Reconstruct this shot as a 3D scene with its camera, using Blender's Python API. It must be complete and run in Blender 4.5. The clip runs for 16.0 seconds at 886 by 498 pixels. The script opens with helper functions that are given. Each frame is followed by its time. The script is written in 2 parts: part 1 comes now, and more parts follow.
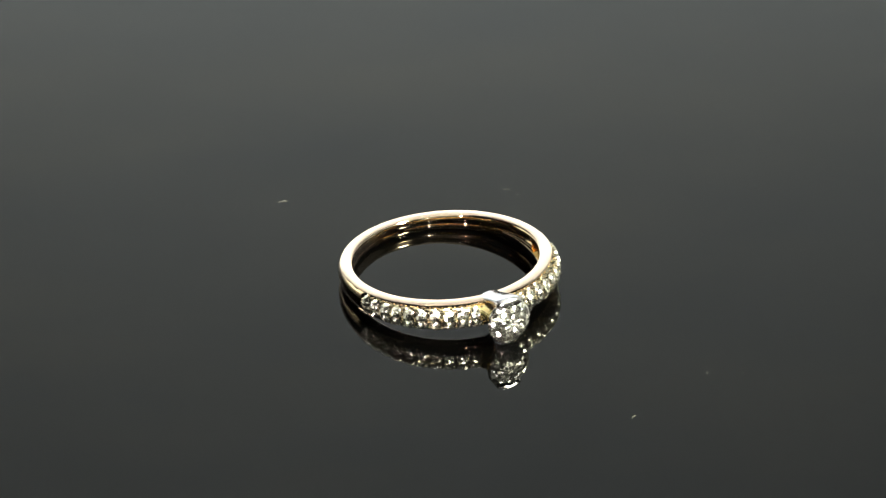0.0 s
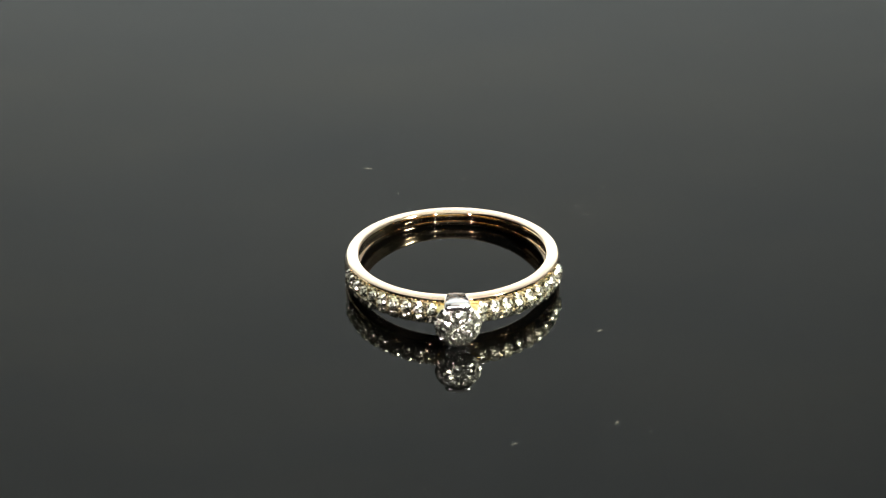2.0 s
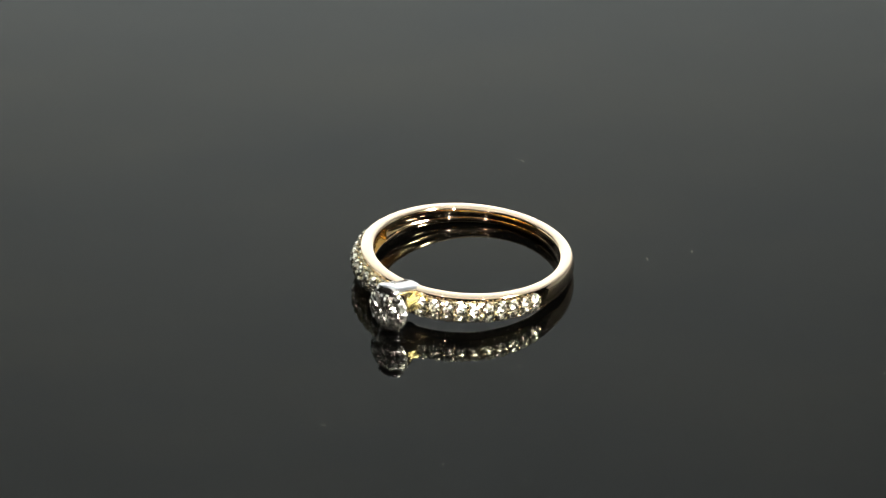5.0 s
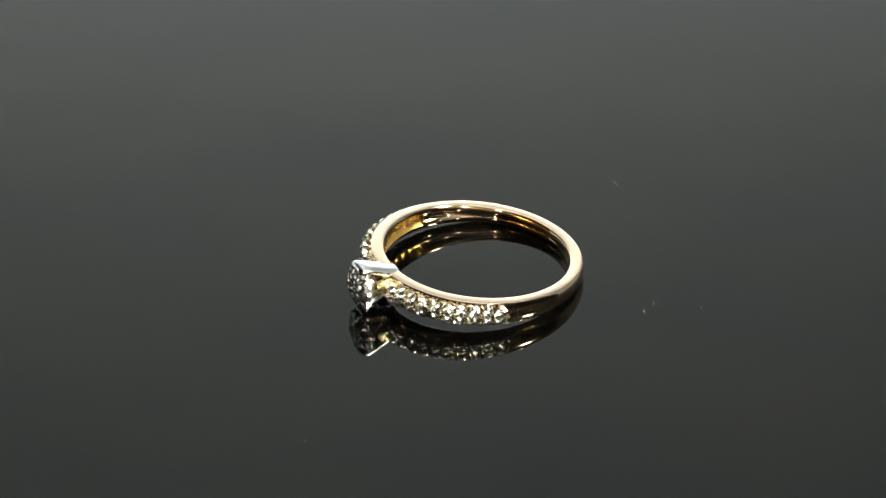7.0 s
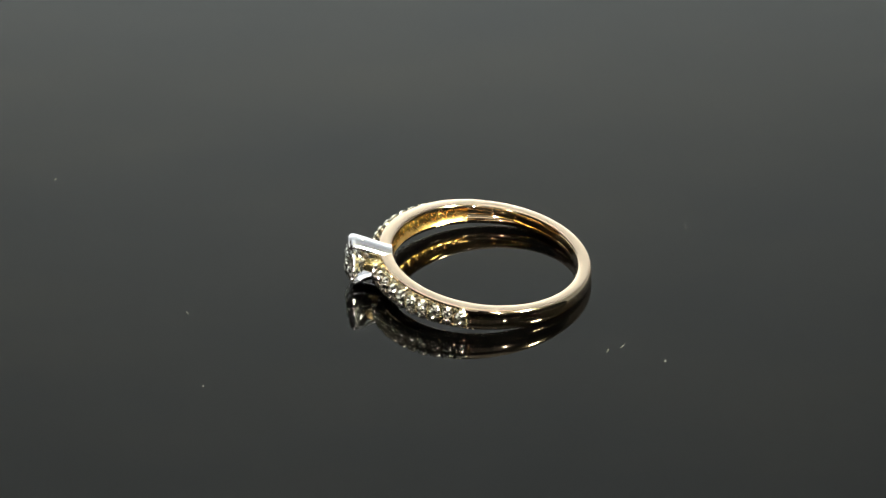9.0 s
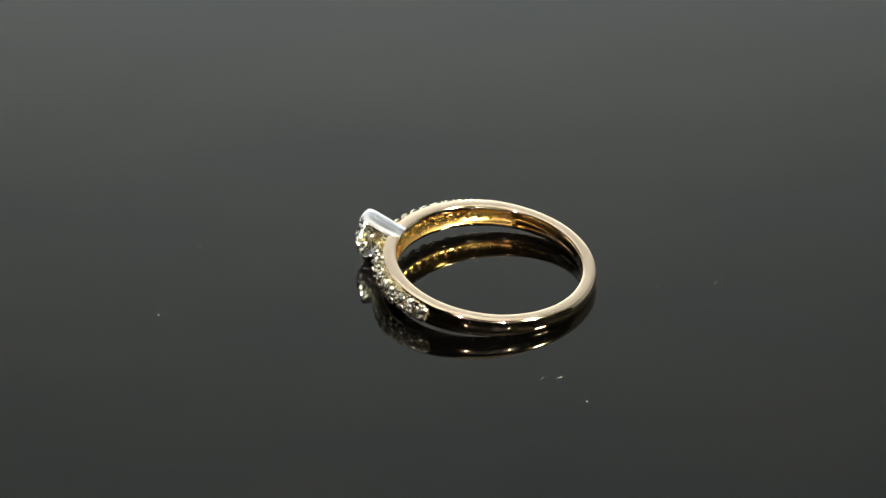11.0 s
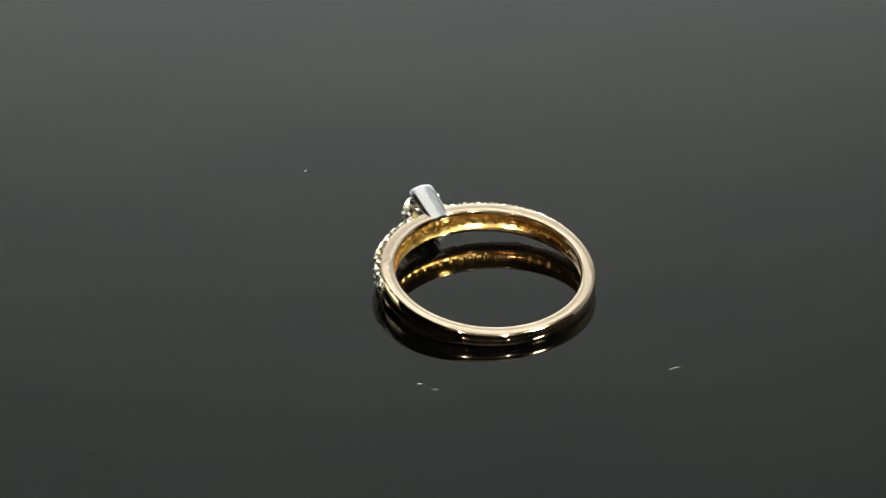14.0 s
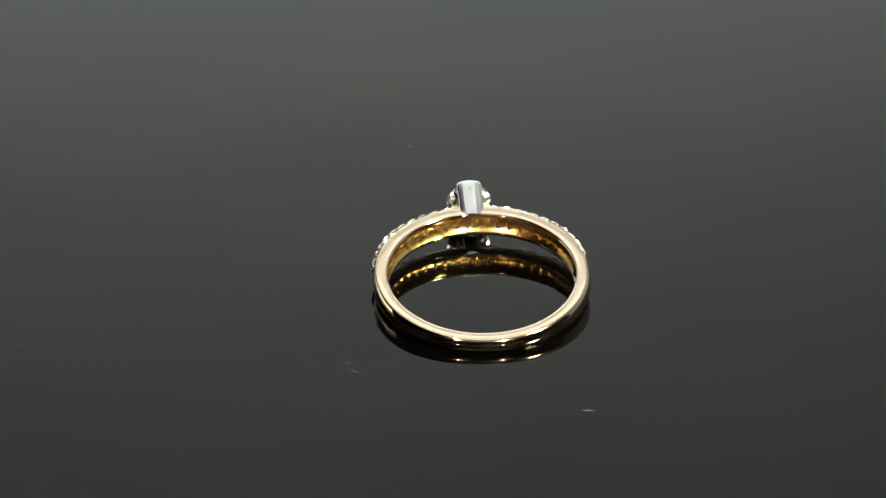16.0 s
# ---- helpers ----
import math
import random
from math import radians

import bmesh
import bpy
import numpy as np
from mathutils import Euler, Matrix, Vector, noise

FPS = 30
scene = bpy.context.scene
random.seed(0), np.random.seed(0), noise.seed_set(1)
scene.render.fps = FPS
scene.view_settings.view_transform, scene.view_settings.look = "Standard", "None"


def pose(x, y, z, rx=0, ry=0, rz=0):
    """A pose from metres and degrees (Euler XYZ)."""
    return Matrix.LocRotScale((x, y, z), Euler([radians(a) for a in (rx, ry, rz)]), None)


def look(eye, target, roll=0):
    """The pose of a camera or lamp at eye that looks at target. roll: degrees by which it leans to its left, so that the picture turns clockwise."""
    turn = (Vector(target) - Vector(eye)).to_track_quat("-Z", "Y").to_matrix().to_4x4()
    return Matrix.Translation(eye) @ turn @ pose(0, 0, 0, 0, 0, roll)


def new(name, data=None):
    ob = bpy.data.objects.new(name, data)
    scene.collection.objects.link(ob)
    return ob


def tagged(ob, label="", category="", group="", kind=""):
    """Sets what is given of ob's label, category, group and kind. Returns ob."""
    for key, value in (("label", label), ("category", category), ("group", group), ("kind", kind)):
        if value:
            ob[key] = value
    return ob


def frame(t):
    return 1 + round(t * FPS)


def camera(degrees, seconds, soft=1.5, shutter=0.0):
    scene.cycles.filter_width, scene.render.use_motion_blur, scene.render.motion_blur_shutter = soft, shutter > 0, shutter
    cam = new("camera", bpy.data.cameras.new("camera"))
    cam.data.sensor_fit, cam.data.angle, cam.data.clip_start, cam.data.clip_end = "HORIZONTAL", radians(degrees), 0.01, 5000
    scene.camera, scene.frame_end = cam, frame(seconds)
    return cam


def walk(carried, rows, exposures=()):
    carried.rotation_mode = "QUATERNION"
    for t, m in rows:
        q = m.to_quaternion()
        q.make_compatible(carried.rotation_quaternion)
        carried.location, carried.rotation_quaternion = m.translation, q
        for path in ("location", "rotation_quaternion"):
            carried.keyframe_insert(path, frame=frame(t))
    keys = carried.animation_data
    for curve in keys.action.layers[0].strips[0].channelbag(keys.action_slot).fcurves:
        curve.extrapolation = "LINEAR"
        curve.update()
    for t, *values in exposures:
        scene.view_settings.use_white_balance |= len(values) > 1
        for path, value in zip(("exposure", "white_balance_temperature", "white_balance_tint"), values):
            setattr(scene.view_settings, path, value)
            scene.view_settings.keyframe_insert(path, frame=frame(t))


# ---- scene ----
MM = 0.001
RATE = 12.641                                  # degrees a second, clockwise from above

# ---- camera: stands still ----
cam = camera(14.600, 16.0, soft=1.42)
EYE = (0.0, -0.26745, 0.17121)
eye_pose = pose(*EYE, 90 - 32.034, 0, 0.459)
eye_pose = eye_pose @ pose(0, 0, 0, 0, 0, -0.477)
walk(cam, [(0.0, eye_pose), (16.0, eye_pose)])

# ---- light ----
world = bpy.data.worlds.new("dark_room")
scene.world = world
world.use_nodes = True
world.node_tree.nodes["Background"].inputs[0].default_value = (0.9, 0.95, 1.0, 1)
world.node_tree.nodes["Background"].inputs[1].default_value = 0.003
scene.view_settings.exposure = 0.0


def area_lamp(name, eye, target, sx, sy, watts, colour, spread=60, shape="RECTANGLE"):
    data = bpy.data.lights.new(name, "AREA")
    data.shape, data.size, data.size_y, data.energy, data.color = shape, sx, sy, watts, colour
    ob = new(name, data)
    data.spread = radians(spread)
    ob.matrix_world = look(eye, target)
    return ob


# strip that washes the white back wall of the light tent from below
area_lamp("wash_lamp", (-0.055, 0.44, 0.02), (-0.055, 0.66, 0.25), 0.62, 0.05, 2.66, (0.94, 1.0, 0.94), 125)
area_lamp("roof_lamp", (0, 0.11, 0.605), (0, 0.11, 0), 0.40, 0.95, 0.45, (0.99, 1.0, 0.85), 130)
# two small lamps at the lower corners of the tent's front flap, a larger one at its side
area_lamp("spot_lamp", (-0.205, -0.46, 0.27), (0, 0, 0), 0.020, 0.026, 0.78, (1.0, 0.81, 0.67), 60, "ELLIPSE")
area_lamp("spot_lamp", (0.178, -0.46, 0.27), (0, 0, 0), 0.020, 0.026, 1.05, (1.0, 0.97, 0.84), 60, "ELLIPSE")
area_lamp("side_lamp", (0.43, -0.20, 0.55), (0, 0, 0), 0.12, 0.07, 14.0, (1.0, 0.975, 0.68), 60, "ELLIPSE")


# ---- materials ----
def material(name, colour, rough=0.5, metal=0.0, **more):
    m = bpy.data.materials.new(name)
    m.use_nodes = True
    b = m.node_tree.nodes["Principled BSDF"]
    b.inputs["Base Color"].default_value = (*colour, 1)
    b.inputs["Roughness"].default_value = rough
    b.inputs["Metallic"].default_value = metal
    for key, value in more.items():
        b.inputs[key.replace("_", " ")].default_value = value
    return m


def link(m, a, ao, b, bi):
    m.node_tree.links.new(a.outputs[ao], b.inputs[bi])


def node(m, kind, **values):
    n = m.node_tree.nodes.new(kind)
    for key, value in values.items():
        n.inputs[key.replace("_", " ")].default_value = value
    return n


def grain(m, size, rough_lo, rough_hi, bump=0.0, bump_size=None, tint=0.0):
    """Uneven gloss, a little relief and tone; size in metres."""
    nodes = m.node_tree.nodes
    b = nodes["Principled BSDF"]
    co = nodes.new("ShaderNodeTexCoord")
    n1 = node(m, "ShaderNodeTexNoise", Scale=1 / size, Detail=4.0)
    link(m, co, "Object", n1, "Vector")
    r = node(m, "ShaderNodeMapRange", To_Min=rough_lo, To_Max=rough_hi, From_Min=0.3, From_Max=0.7)
    link(m, n1, "Fac", r, "Value")
    link(m, r, "Result", b, "Roughness")
    if bump:
        n2 = node(m, "ShaderNodeTexNoise", Scale=1 / (bump_size or size), Detail=3.0)
        link(m, co, "Object", n2, "Vector")
        bp = node(m, "ShaderNodeBump", Strength=1.0, Distance=bump)
        link(m, n2, "Fac", bp, "Height")
        link(m, bp, "Normal", b, "Normal")
    if tint:
        base = b.inputs["Base Color"].default_value[:]
        mix = nodes.new("ShaderNodeMix")
        mix.data_type = "RGBA"
        mix.inputs[6].default_value = base
        mix.inputs[7].default_value = tuple(c * (1 - tint) for c in base[:3]) + (1,)
        link(m, n1, "Fac", mix, 0)
        m.node_tree.links.new(mix.outputs[2], b.inputs["Base Color"])
    return m


black_acrylic = grain(material("black_acrylic", (0.00008, 0.00008, 0.00009), 0.03, IOR=1.385), 0.02, 0.015, 0.045, tint=0.3)
rose_gold = grain(material("rose_gold", (0.95, 0.742, 0.56), 0.035, 1.0), 0.0012, 0.02, 0.055, 0.000003, 0.0008, 0.04)
gold_beads = grain(material("gold_beads", (0.96, 0.87, 0.68), 0.07, 1.0), 0.0005, 0.05, 0.09, tint=0.06)
gold_seat = grain(material("gold_seat", (0.80, 0.73, 0.58), 0.09, 1.0), 0.0004, 0.06, 0.12, 0.000006, 0.00025, 0.3)
gold_basket = grain(material("gold_basket", (0.93, 0.78, 0.40), 0.18, 1.0), 0.0006, 0.13, 0.24, 0.00001, 0.0003, 0.15)
gold_plate = grain(material("gold_plate", (0.95, 0.61, 0.21), 0.2, 1.0), 0.0010, 0.10, 0.17, 0.00001, 0.0005, 0.3)
white_gold = grain(material("white_gold", (0.80, 0.80, 0.88), 0.14, 1.0), 0.0008, 0.11, 0.18, 0.000003, 0.0005, 0.05)


def worn_polish(m, rough, share):
    """Fine polishing marks: part of the metal scatters its highlights more widely."""
    nodes = m.node_tree.nodes
    soft = node(m, "ShaderNodeBsdfGlossy", Roughness=rough)
    soft.inputs["Color"].default_value = nodes["Principled BSDF"].inputs["Base Color"].default_value[:]
    mix = nodes.new("ShaderNodeMixShader")
    mix.inputs[0].default_value = share
    link(m, nodes["Principled BSDF"], "BSDF", mix, 1)
    link(m, soft, "BSDF", mix, 2)
    link(m, mix, "Shader", nodes["Material Output"], "Surface")


worn_polish(rose_gold, 0.12, 0.025)


def stone_material(name, rough, share, radius, wedges, tilt, tint):
    """Clear stone of high refraction; part of its light comes back from the mosaic of inner facets."""
    m = material(name, tint, 0.0, 0.0, IOR=2.42, Transmission_Weight=1.0)
    nodes = m.node_tree.nodes
    glint = node(m, "ShaderNodeBsdfGlossy", Roughness=rough)
    glint.inputs["Color"].default_value = (*tint, 1)
    co = nodes.new("ShaderNodeTexCoord")
    split = nodes.new("ShaderNodeSeparateXYZ")
    link(m, co, "Object", split, "Vector")
    flat = nodes.new("ShaderNodeCombineXYZ")
    link(m, split, "X", flat, "X")
    link(m, split, "Y", flat, "Y")
    reach = nodes.new("ShaderNodeVectorMath")
    reach.operation = "LENGTH"
    link(m, flat, "Vector", reach, 0)
    around = nodes.new("ShaderNodeMath")
    around.operation = "ARCTAN2"
    link(m, split, "Y", around, 0)
    link(m, split, "X", around, 1)
    steps = []
    for source, out, factor in ((around, "Value", wedges / (2 * math.pi)), (reach, "Value", 0.22 * wedges / radius)):
        scaled = nodes.new("ShaderNodeMath")
        scaled.operation = "MULTIPLY"
        scaled.inputs[1].default_value = factor
        link(m, source, out, scaled, 0)
        steps.append(scaled)
    star = nodes.new("ShaderNodeCombineXYZ")
    link(m, steps[0], "Value", star, "X")
    link(m, steps[1], "Value", star, "Y")
    chance = nodes.new("ShaderNodeObjectInfo")
    link(m, chance, "Random", star, "Z")
    cells = node(m, "ShaderNodeTexVoronoi", Scale=1.0, Randomness=0.7)
    link(m, star, "Vector", cells, "Vector")
    lean = nodes.new("ShaderNodeVectorMath")
    lean.operation = "MULTIPLY_ADD"
    lean.inputs[1].default_value = (2 * tilt,) * 3
    lean.inputs[2].default_value = (-tilt,) * 3
    link(m, cells, "Color", lean, 0)
    shape = nodes.new("ShaderNodeNewGeometry")
    total = nodes.new("ShaderNodeVectorMath")
    link(m, lean, "Vector", total, 0)
    link(m, shape, "Normal", total, 1)
    unit = nodes.new("ShaderNodeVectorMath")
    unit.operation = "NORMALIZE"
    link(m, total, "Vector", unit, 0)
    link(m, unit, "Vector", glint, "Normal")
    mix = nodes.new("ShaderNodeMixShader")
    mix.inputs[0].default_value = share
    link(m, nodes["Principled BSDF"], "BSDF", mix, 1)
    link(m, glint, "BSDF", mix, 2)
    link(m, mix, "Shader", nodes["Material Output"], "Surface")
    return m


diamond = stone_material("diamond", 0.185, 0.86, 0.00212, 34, 0.72, (0.98, 0.99, 1.0))
small_diamond = stone_material("small_diamond", 0.15, 0.88, 0.00052, 10, 0.70, (1.0, 0.985, 0.94))
lint_white = grain(material("lint_white", (0.075, 0.075, 0.072), 0.8), 0.0005, 0.7, 0.9, tint=0.2)
tent_white = grain(material("tent_white", (0.80, 0.81, 0.82), 0.85), 0.05, 0.8, 0.9, tint=0.04)


def hung_fabric(name):
    """White cloth; shade of faint, wide level creases is put into its colour, slightly bluish in places."""
    m = material(name, (0.80, 0.81, 0.82), 0.85)
    nodes = m.node_tree.nodes
    co = nodes.new("ShaderNodeTexCoord")
    wide = nodes.new("ShaderNodeMapping")
    wide.inputs["Scale"].default_value = (0.22, 1.0, 1.0)
    link(m, co, "Object", wide, "Vector")
    # stretched noise that paints the crease shading into the base colour, without relief
    crease_shade = node(m, "ShaderNodeTexNoise", Scale=34.0, Detail=3.0, Roughness=0.6)
    link(m, wide, "Vector", crease_shade, "Vector")
    mix = nodes.new("ShaderNodeMix")
    mix.data_type = "RGBA"
    mix.inputs[6].default_value = (0.91, 0.89, 0.85, 1)
    mix.inputs[7].default_value = (0.66, 0.70, 0.76, 1)
    link(m, crease_shade, "Fac", mix, 0)
    m.node_tree.links.new(mix.outputs[2], nodes["Principled BSDF"].inputs["Base Color"])
    return m


tent_back = hung_fabric("tent_back")
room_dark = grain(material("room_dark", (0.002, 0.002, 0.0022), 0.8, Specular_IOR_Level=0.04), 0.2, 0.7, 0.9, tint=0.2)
engraved = material("engraved_mark", (0.12, 0.12, 0.13), 0.5, 1.0)


# ---- mesh helpers ----
def mesh_of(name, bm, mat, sharp=35):
    bmesh.ops.recalc_face_normals(bm, faces=bm.faces)
    for f in bm.faces:
        f.smooth = sharp > 0
    if sharp > 0:
        for e in bm.edges:
            e.smooth = len(e.link_faces) == 2 and e.calc_face_angle(0) < radians(sharp)
    me = bpy.data.meshes.new(name)
    bm.to_mesh(me)
    bm.free()
    me.materials.append(mat)
    return me


def part(name, bm, mat, parent, label="", sharp=35):
    ob = new(name, mesh_of(name, bm, mat, sharp))
    ob.parent = parent
    return tagged(ob, label)


def box(x0, y0, z0, x1, y1, z1):
    bm = bmesh.new()
    bmesh.ops.create_cube(bm, size=1)
    for v in bm.verts:
        v.co = Vector(((x0 + x1) / 2 + v.co.x * (x1 - x0), (y0 + y1) / 2 + v.co.y * (y1 - y0), (z0 + z1) / 2 + v.co.z * (z1 - z0)))
    return bm


def rings(bm, loops, closed=True):
    """Skin between loops of equal length; closed joins the last loop to the first."""
    made = [[bm.verts.new(p) for p in loop] for loop in loops]
    n = len(made[0])
    last = len(made) if closed else len(made) - 1
    for i in range(last):
        a, b = made[i], made[(i + 1) % len(made)]
        for k in range(n):
            bm.faces.new((a[k], a[(k + 1) % n], b[(k + 1) % n], b[k]))
    if not closed:
        bm.faces.new(made[0])
        bm.faces.new(made[-1])
    return made


# ---- the place: white light tent in a dark room ----
def slab(name, dims, mat, label, category):
    ob = new(name, mesh_of(name, box(*dims), mat, 0))
    return tagged(ob, label, category, kind="structure")


slab("floor", (-1.5, -1.6, -0.06, 1.5, 1.0, -0.04), room_dark, "dark matt table surface under the turntable", "floor")
slab("wall_north", (-0.58, 0.66, -0.04, 0.58, 0.67, 0.72), tent_back, "white fabric back wall of a light tent", "wall")
slab("wall_west", (-0.59, 0.06, -0.04, -0.58, 0.67, 0.28), tent_white, "low white fabric side wall of a light tent", "wall")
slab("wall_east", (0.58, 0.02, -0.04, 0.59, 0.67, 0.60), tent_white, "low white fabric side wall of a light tent", "wall")
roof_bm = box(-0.58, 0.06, 0.61, 0.58, 0.66, 0.62)
for v in box(-0.21, -0.38, 0.61, 0.21, 0.06, 0.62).verts:
    roof_bm.verts.new(v.co)
roof_bm.verts.ensure_lookup_table()
bmesh.ops.convex_hull(roof_bm, input=roof_bm.verts[8:])
tagged(new("ceiling", mesh_of("ceiling", roof_bm, tent_white, 0)), "white fabric roof of a light tent", "ceiling", kind="structure")
slab("wall_front", (-0.21, -0.515, 0.25, 0.21, -0.505, 0.43), tent_white, "white fabric front flap of a light tent", "wall")
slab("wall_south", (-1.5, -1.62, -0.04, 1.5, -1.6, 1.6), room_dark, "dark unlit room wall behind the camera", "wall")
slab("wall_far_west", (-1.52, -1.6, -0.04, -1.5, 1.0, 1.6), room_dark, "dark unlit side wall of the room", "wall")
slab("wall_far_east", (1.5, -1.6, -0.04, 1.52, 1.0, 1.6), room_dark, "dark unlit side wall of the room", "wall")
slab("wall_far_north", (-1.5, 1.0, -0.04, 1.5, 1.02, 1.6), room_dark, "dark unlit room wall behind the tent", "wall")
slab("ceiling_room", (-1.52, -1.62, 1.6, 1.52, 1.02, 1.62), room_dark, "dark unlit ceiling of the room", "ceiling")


# ---- turntable ----
def build_turntable():
    top = new("turntable")
    tagged(top, "round glossy black acrylic display turntable", "turntable")
    bm = bmesh.new()
    prof = [(0.119, -0.006), (0.1198, -0.0055), (0.12, -0.005), (0.12, -0.001), (0.1198, -0.0004), (0.1192, 0.0)]
    loops = [[(r * math.cos(2 * math.pi * i / 128), r * math.sin(2 * math.pi * i / 128), z) for i in range(128)] for r, z in prof]
    rings(bm, loops, closed=False)
    part("disc", bm, black_acrylic, top, sharp=12)
    bm = bmesh.new()
    loops = [[(r * math.cos(2 * math.pi * i / 64), r * math.sin(2 * math.pi * i / 64), z) for i in range(64)]
             for r, z in ((0.07, -0.04), (0.072, -0.038), (0.072, -0.0105), (0.068, -0.006))]
    rings(bm, loops, closed=False)
    part("base", bm, room_dark, top, "matt black base drum")
    return top


turntable = build_turntable()


# ---- the ring; its own space: head towards +y, axis z, millimetres times MM ----
R_IN = 8.5
PAVE_LO, PAVE_HI = radians(9.0), radians(76.5)
STONES = 10


def smooth(a, b, x):
    t = min(1, max(0, (x - a) / (b - a)))
    return t * t * (3 - 2 * t)


def half_height(phi):
    return 1.0 + 0.27 * math.cos(phi) + 0.04 * math.sin(phi) ** 2


def round_in(phi, r, z):
    return Vector((r * math.sin(phi), r * math.cos(phi), z)) * MM


def dome_half(phi):
    """Half height of the stone-set dome, inside the plain edges of the band."""
    return half_height(phi) - 0.31 + 0.08 * smooth(radians(30), radians(76), abs(phi))


def dome_radius(phi, z):
    """The convex face in which the stones lie."""
    a = abs(phi)
    bulge = 0.28 + 0.47 * (1 - smooth(radians(44), radians(80), a))
    u = min(1, abs(z) / dome_half(phi))
    return 9.80 + bulge * math.sqrt(max(0, 1 - u ** 4.4))


def shank_radius(phi, z):
    u = min(1, abs(z) / half_height(phi))
    return 9.50 + 0.42 * math.sqrt(max(0, 1 - u ** 2.3))


def end_curve(f):
    """How far, in radians, the stone-set part stops short of its tip at the height share f."""
    return radians(5.0) * min(1, abs(f)) ** 2.4


def band_section(phi):
    h = half_height(phi)
    a = abs(phi)
    flat = smooth(radians(66), radians(105), a)
    rec = 1 - smooth(radians(80), radians(128), a)
    deep = rec * 0.64
    pts = []
    # inner side, bottom to top, with a channel behind the stones
    zi = (h - 0.40) * (1 - 0.6 * smooth(radians(82), radians(128), a))
    pts += [(R_IN + 0.22 - 0.22 * math.sin(k), -h + 0.22 - 0.22 * math.cos(k)) for k in (0, 0.39, 0.79, 1.18, 1.57)]
    pts += [(R_IN, -zi - 0.08), (R_IN + 0.012, -zi - 0.03)]
    pts += [(R_IN + 0.03 + deep * math.cos(k), zi * math.sin(k)) for k in (-1.5, -1.25, -0.95, -0.6, -0.3, 0, 0.3, 0.6, 0.95, 1.25, 1.5)]
    pts += [(R_IN + 0.012, zi + 0.03), (R_IN, zi + 0.08)]
    pts += [(R_IN + 0.22 - 0.22 * math.sin(k), h - 0.22 + 0.22 * math.cos(k)) for k in (1.57, 1.18, 0.79, 0.39, 0)]
    pts = [(r + 0.10 * (z / h) ** 2, z) for r, z in pts]
    # flat side, edge, then the outer side down to the middle: plain and rounded, or sunk for the stones
    d = dome_half(phi)
    set_side = [(9.66, h), (9.74, h - 0.02), (9.78, h - 0.07), (9.79, d + 0.06), (9.80, d)]
    set_side += [(dome_radius(phi, f * d) - 0.62 * min(1, (1 - f) * 9), f * d) for f in (0.9, 0.72, 0.5, 0.25)]
    bare = [(9.24, h), (9.44, h - 0.012), (shank_radius(phi, 0.965 * h) - 0.02, 0.965 * h)]
    bare += [(shank_radius(phi, f * h), f * h) for f in (0.90, 0.80, 0.66, 0.48, 0.31, 0.15)]
    out = []
    for (r0, z0), (r1, z1) in zip(set_side, bare):
        # 0 on the stone-set shoulders, 1 on the plain shank
        k = flat if len(out) < 3 else smooth(radians(77.0), radians(77.7), a + end_curve(z0 / d))
        out.append((r0 + (r1 - r0) * k, z0 + (z1 - z0) * k))
    plain = smooth(radians(77.0), radians(77.7), a)
    mid = (dome_radius(phi, 0) - 0.62) * (1 - plain) + shank_radius(phi, 0) * plain
    pts += out + [(mid, 0)] + [(r, -z) for r, z in reversed(out)]
    return pts


def build_band(parent):
    bm = bmesh.new()
    n = 480
    loops = []
    for i in range(n):
        phi = -math.pi + 2 * math.pi * i / n
        loops.append([round_in(phi, r, z) for r, z in band_section(phi)])
    rings(bm, loops)
    return part("band", bm, rose_gold, parent, "polished rose gold band with a hollowed inner channel", 50)


def build_gallery(parent):
    """The yellow lining of the inner channel, one square cup behind each stone."""
    pitch = (PAVE_HI - PAVE_LO) / STONES
    for side in (-1, 1):
        bm = bmesh.new()
        loops = []
        n = 240
        for i in range(n + 1):
            a = radians(0.05 + (84 - 0.05) * i / n)
            w = half_height(a) - 0.425
            cell = ((a - PAVE_LO) / pitch) % 1.0
            wall = 1 - smooth(0.0, 0.26, min(cell, 1 - cell))
            wall *= 1 - smooth(PAVE_HI - 0.02, PAVE_HI + 0.02, a)
            lean = 0.06 * (cell - 0.5) * (1 - wall)
            deep = 0.53 * (1 - smooth(radians(76), radians(84), a) * 0.25)
            loop = []
            for k in range(15):
                turn = -1.5 + 3.0 * k / 14
                c = math.cos(turn)
                loop.append(round_in(side * a, R_IN + 0.03 + c * (deep - 0.15 * wall + lean), w * math.sin(turn)))
            loop += [round_in(side * a, R_IN + 0.60, w * 0.3), round_in(side * a, R_IN + 0.60, -w * 0.3)]
            loops.append(loop)
        rings(bm, loops, closed=False)
        part("gallery_plate", bm, gold_plate, parent, "satin yellow gold cups behind the stones", 50)


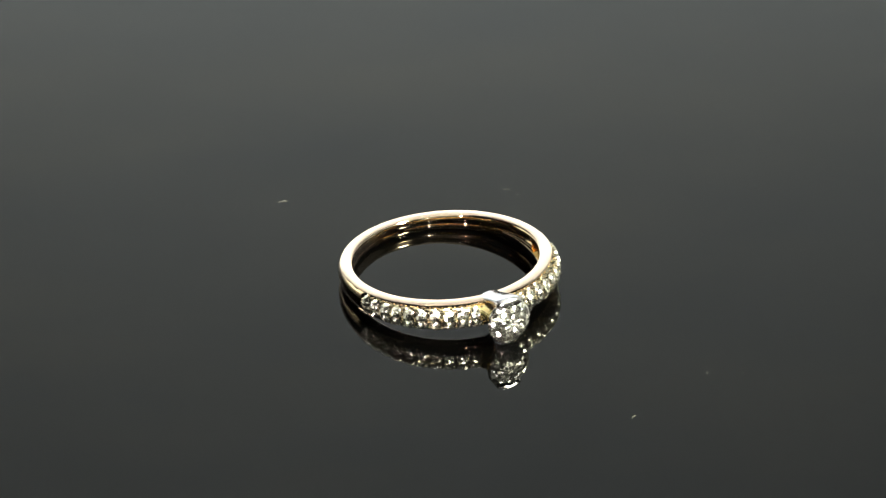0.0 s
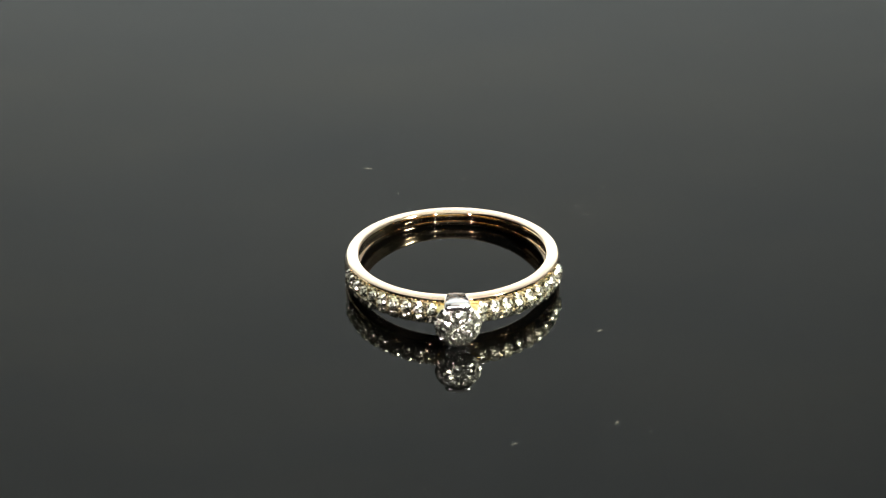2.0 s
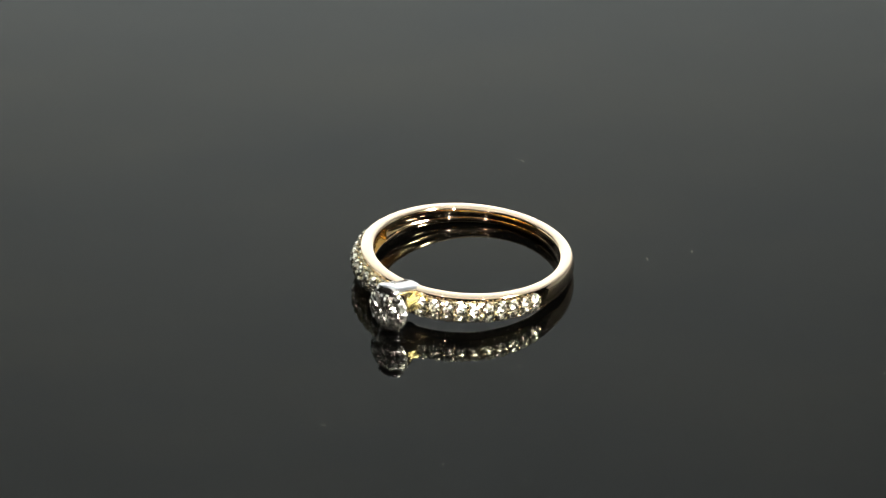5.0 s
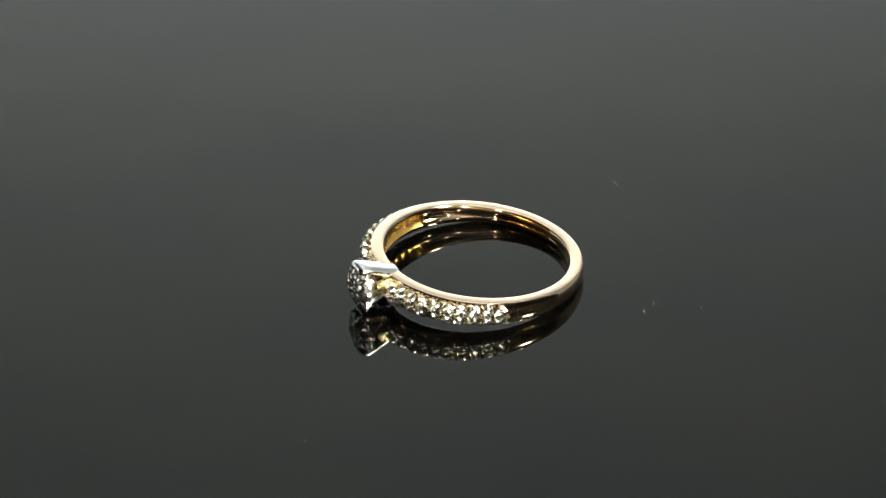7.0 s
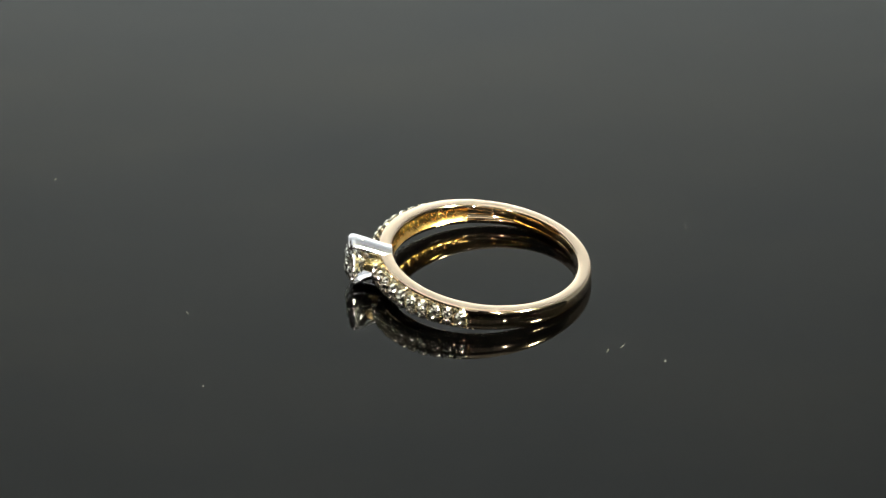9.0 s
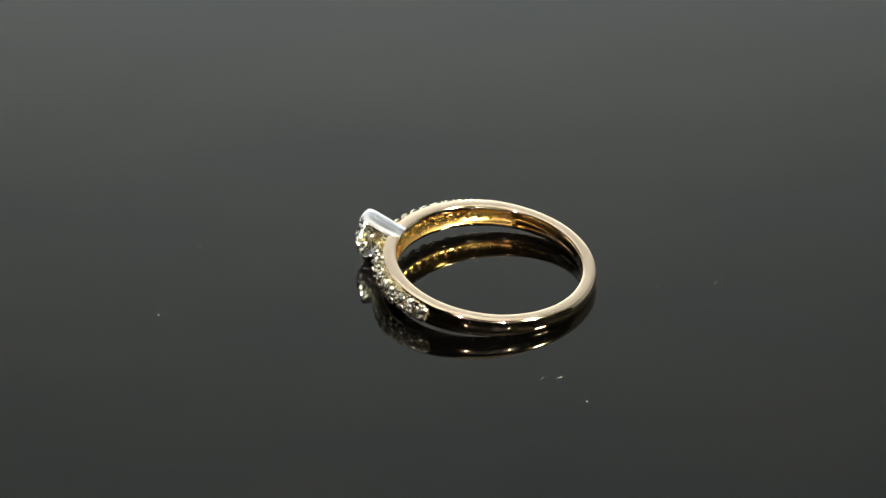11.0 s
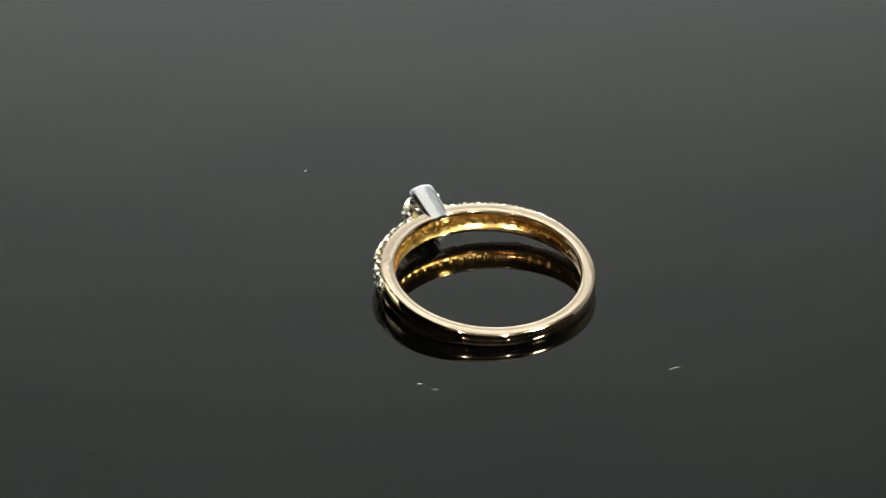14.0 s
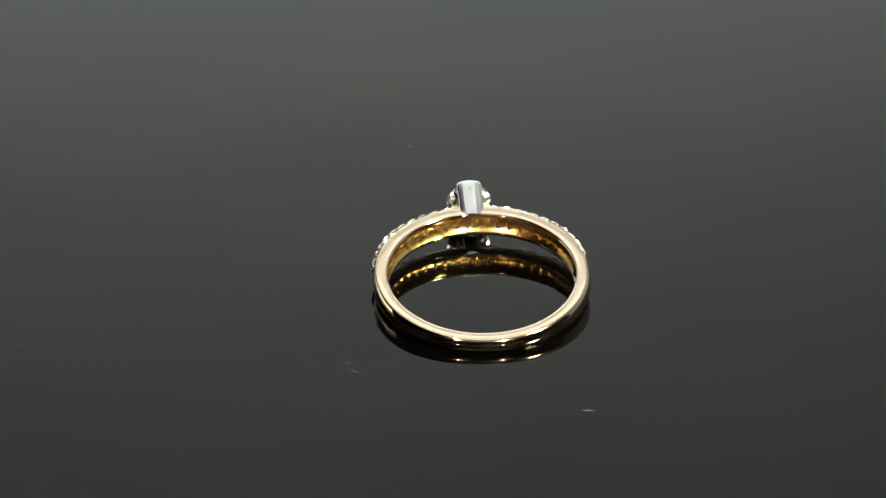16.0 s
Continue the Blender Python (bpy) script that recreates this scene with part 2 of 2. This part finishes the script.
def brilliant(radius, fine):
    """Round brilliant: table to +z, culet to -z, girdle at 0."""
    bm = bmesh.new()
    pts = []
    n = 8
    for k in range(n):
        a = 2 * math.pi * k / n
        b = a + math.pi / n
        pts.append((0.56 * math.cos(b), 0.56 * math.sin(b), 0.33))
        if fine:
            pts.append((0.80 * math.cos(a), 0.80 * math.sin(a), 0.195))
            pts.append((0.22 * math.cos(b), 0.22 * math.sin(b), -0.70))
        for g in ((a, b) if fine else (a,)):
            pts.append((math.cos(g), math.sin(g), 0.02))
            pts.append((math.cos(g), math.sin(g), -0.02))
    pts.append((0, 0, -0.87))
    verts = [bm.verts.new(Vector(p) * radius * MM) for p in pts]
    bmesh.ops.convex_hull(bm, input=verts)
    bmesh.ops.dissolve_limit(bm, angle_limit=0.002, verts=bm.verts[:], edges=bm.edges[:])
    return bm


def build_shoulders(parent):
    meshes = [mesh_of("pave_stone", brilliant(r, True), small_diamond, 0) for r in (0.54, 0.53, 0.51)]
    pitch = (PAVE_HI - PAVE_LO) / STONES
    for side in (-1, 1):
        bead_bm = bmesh.new()

        def bead(phi, u, size):
            """A prong that stands on the sunk floor and ends in a round grain."""
            z = u * dome_half(phi)
            r = dome_radius(phi, z)
            lean = math.asin(max(-0.9, min(0.9, u * 0.75)))
            out = Vector((math.sin(side * phi) * math.cos(lean), math.cos(side * phi) * math.cos(lean), math.sin(lean)))
            turn = out.to_track_quat("Z", "X").to_matrix().to_4x4()
            at = round_in(side * phi, r - 0.13, z)
            m = Matrix.Translation(at) @ turn @ Matrix.Diagonal((1, 1, 1.9, 1))
            bmesh.ops.create_icosphere(bead_bm, subdivisions=2, radius=size * MM, matrix=m)

        for i in range(STONES):
            phi = PAVE_LO + (i + 0.5) * pitch
            d = dome_half(phi)
            for row in (-1, 1):
                z = row * 0.52 * d
                r = dome_radius(phi, z)
                ob = new("pave_stone", meshes[0 if i < 3 else 1 if i < 6 else 2])
                ob.parent = parent
                lean = row * radians(24)
                out = Vector((math.sin(side * phi) * math.cos(lean), math.cos(side * phi) * math.cos(lean), math.sin(lean)))
                turn = out.to_track_quat("Z", "X").to_matrix().to_4x4()
                tilt = pose(0, 0, 0, random.uniform(-6, 6), random.uniform(-6, 6), random.uniform(0, 45))
                ob.matrix_basis = Matrix.Translation(round_in(side * phi, r - 0.03, z)) @ turn @ tilt
        for i in range(STONES + 1):
            phi = PAVE_LO + i * pitch
            last = 1 if i == STONES else 0
            for u in (-0.9, 0.9):
                bead(phi - last * end_curve(u), u, 0.115)
            if last:
                for u in (-0.5, 0.5):
                    bead(phi - end_curve(u) + 0.008, u, 0.11)
            for u in (-0.13, 0.13):
                bead(phi, u, 0.11)
            if i < STONES:
                for u in (-0.99, 0.99):
                    bead(phi + pitch / 2, u, 0.085)
                bead(phi + pitch / 2, 0, 0.085)
        # polished metal of the setting between the stones, cut into a cup under each, with a raised rim at its far end
        bm = bmesh.new()
        loops = []
        lo, hi = PAVE_LO - pitch * 0.25, PAVE_HI + pitch * 0.18
        for i in range(181):
            step = lo + (hi - lo) * i / 180
            rise = smooth(hi - 0.026, hi - 0.012, step) * (1 - smooth(hi - 0.006, hi, step) * 0.6)
            d = dome_half(step) * 0.97
            top, under = [], []
            for k in range(-14, 15):
                phi = step - end_curve(k / 14) * smooth(hi - 0.25, hi, step)
                z = k / 14 * d
                place = min(STONES - 1, max(0, math.floor((phi - PAVE_LO) / pitch)))
                along = (phi - PAVE_LO - (place + 0.5) * pitch) * 10.2
                away = math.hypot(along, abs(z) - 0.52 * d)
                cup = 0.22 * (1 - smooth(0.26, 0.50, away))
                top.append(round_in(side * phi, dome_radius(phi, z) - 0.40 - cup + 0.39 * rise, z))
                under.append(round_in(side * phi, dome_radius(phi, z) - 0.64, z))
            loops.append(top + under[::-1])
        rings(bm, loops, closed=False)
        part("stone_seat", bm, gold_seat, parent, "polished pale gold net between the small stones", 60)
        part("bead_setting", bead_bm, gold_beads, parent, "tiny yellow gold bead prongs", 80)["kind"] = "stuff"


STONE_R, STONE_Y = 2.12, 12.15


def build_head(parent):
    # two white gold bars that clasp the centre stone above and below
    for side in (-1, 1):
        bm = bmesh.new()
        # stations along the bar: distance from the axis, underside and top, half width
        stations = ((8.60, 1.0, 1.36, 1.06), (9.3, 1.0, 1.55, 1.06), (10.2, 1.36, 1.85, 1.08), (11.2, 1.70, 2.18, 1.11), (11.9, 1.84, 2.37, 1.14),
                    (12.2, 1.86, 2.42, 1.14), (12.4, 1.86, 2.39, 1.12), (12.53, 1.86, 2.32, 1.06), (12.63, 1.865, 2.22, 0.95), (12.70, 1.88, 2.11, 0.78), (12.735, 1.91, 2.03, 0.56))
        loops = []
        for y, lo, hi, w in stations:
            if side < 0 and y > 11.6:
                y = 11.6 + (y - 11.6) * 0.5
            lo = min(hi - 0.22, lo)
            w *= 1.05 if side > 0 else 0.62 + 0.4 * smooth(10.9, 11.6, y)
            loop = []
            for k in range(36):
                c, s_ = math.cos(2 * math.pi * k / 36), math.sin(2 * math.pi * k / 36)
                u = math.copysign(abs(c) ** 0.36, c)
                q = math.copysign(abs(s_) ** 0.55, s_)
                bow = 0.26 * u * u if q > 0 else 0.24 * u * u
                z = (hi + lo) / 2 + q * (hi - lo) / 2 - bow
                loop.append(Vector((u * w, y, z * side)) * MM)
            loops.append(loop)
        rings(bm, loops, closed=False)
        bar = part("setting_bar", bm, white_gold, parent, "polished white gold bar clasping the centre stone", 50)
        bm = box(-0.07 * MM, 11.2 * MM, 2.08 * MM, 0.07 * MM, 11.55 * MM, 2.255 * MM)
        if side < 0:
            for v in bm.verts:
                v.co.z *= -1
        part("hallmark", bm, engraved, bar, "tiny dark stamped mark")
    # gold shoulders of the seat, between the band and the stone
    for side in (-1, 1):
        bm = bmesh.new()
        pts = [(x, y, z) for x, y, k in ((0.9, 9.4, 0.95), (2.05, 9.3, 0.92), (1.95, 10.35, 0.80), (1.58, 11.2, 0.60), (0.95, 10.9, 0.9)) for z in (-0.3 * k, k)]
        bmesh.ops.convex_hull(bm, input=[bm.verts.new(Vector((side * x, y, z)) * MM) for x, y, z in pts])
        bmesh.ops.bevel(bm, geom=bm.edges[:], offset=0.09 * MM, segments=2, affect="EDGES")
        part("seat_shoulder", bm, gold_basket, parent, "small yellow gold wedge", 40)
    bm = brilliant(STONE_R, True)
    ob = part("centre_stone", bm, diamond, parent, "round brilliant-cut clear diamond", 0)
    ob.matrix_local = Matrix.Translation((0, STONE_Y * MM, 0)) @ pose(0, 0, 0, -90, 0, 0)


def build_ring():
    top = new("diamond_ring")
    tagged(top, "rose gold ring with clear diamond and stone-set shoulders on black plate", "ring")
    build_band(top)
    build_gallery(top)
    build_head(top)
    build_shoulders(top)
    return top


ring = build_ring()
HEAD = -62.3                                   # the head's direction at the start
LEAN = 4.600                                   # the ring leans on its head
RING_TURN = pose(0, 0, 0, 0, 0, HEAD - 90) @ pose(0, 0, 0, LEAN, 0, 0)
low = min((RING_TURN @ ob.matrix_basis @ v.co).z for ob in ring.children for v in ob.data.vertices)

RING_REST = Matrix.Translation((-1.888 * MM, 0.962 * MM, -low)) @ RING_TURN

# ---- dust on the plate ----
SPECKS = ((4.6, 18.4), (5.3, 19.85), (4.58, 21.2), (0.7, 14.76), (-11.0, 15.65), (-12.83, 11.83), (-30.2, 15.3),
          (29.8, 26.2), (33.3, 24.1), (11.15, 14.06), (-27.65, 27.15), (-30.5, -8.1), (24.35, -14.6), (29.5, -9.35), (23.5, 36.4),
          (17.8, -34.3), (21.8, 16.1), (10.4, -30.4), (41.1, 20.0), (-17.3, 15.0))
FIBRES = ((5.05, 15.9, 0.65, 5, 0.04), (3.75, 16.85, 0.75, -10, 0.07), (-17.5, 14.8, 1.05, 22, 0.03), (14.14, -1.98, 0.55, 48, 0.04),
          (14.46, -21.3, 0.7, 50, 0.04), (-1.5, -44.0, 0.4, 0, 0.02), (21.2, -14.6, 0.5, 70, 0.03), (-8.25, 16.95, 0.3, 30, 0.01))


def build_dust():
    bm = bmesh.new()
    rnd = random.Random(4)
    for x, y in SPECKS:
        size = rnd.uniform(0.03, 0.055)
        m = Matrix.Translation((x * MM, y * MM, size * 0.55 * MM)) @ pose(0, 0, 0, 0, 0, rnd.uniform(0, 180)) @ Matrix.Diagonal((rnd.uniform(0.8, 1.8), 0.8, 0.6, 1))
        bmesh.ops.create_icosphere(bm, subdivisions=1, radius=size * MM, matrix=m)
    ob = new("dust_specks", mesh_of("dust_specks", bm, lint_white))
    return tagged(ob, "pale dust specks scattered on the glossy black plate", "dust", kind="stuff")


def build_fibre(length, bow):
    bm = bmesh.new()
    loops = []
    for i in range(9):
        u = -1 + i / 4
        r = 0.0115 * (1 - 0.5 * u * u)
        c = Vector((u * length / 2, bow * (1 - u * u), r + 0.03 * (1 - u * u)))
        loops.append([(c + Vector((0, r * math.cos(a), r * math.sin(a)))) * MM for a in (0, 1.26, 2.51, 3.77, 5.03)])
    rings(bm, loops, closed=False)
    ob = new("lint_fibre", mesh_of("lint_fibre", bm, lint_white))
    return tagged(ob, "short pale lint fibre lying on the black plate", "lint", "lint fibres on the plate")


dust = build_dust()
fibres = [(build_fibre(ln, bow), pose(x * MM, y * MM, 0, 0, 0, turn)) for x, y, ln, turn, bow in FIBRES]


# ---- what moves ----
def motions():
    times = [0.25 * i for i in range(65)]
    rests = [(turntable, Matrix.Identity(4)), (ring, RING_REST), (dust, Matrix.Identity(4))] + fibres
    for thing, rest in rests:
        walk(thing, [(t, pose(0, 0, 0, 0, 0, -RATE * t) @ rest) for t in times])


motions()
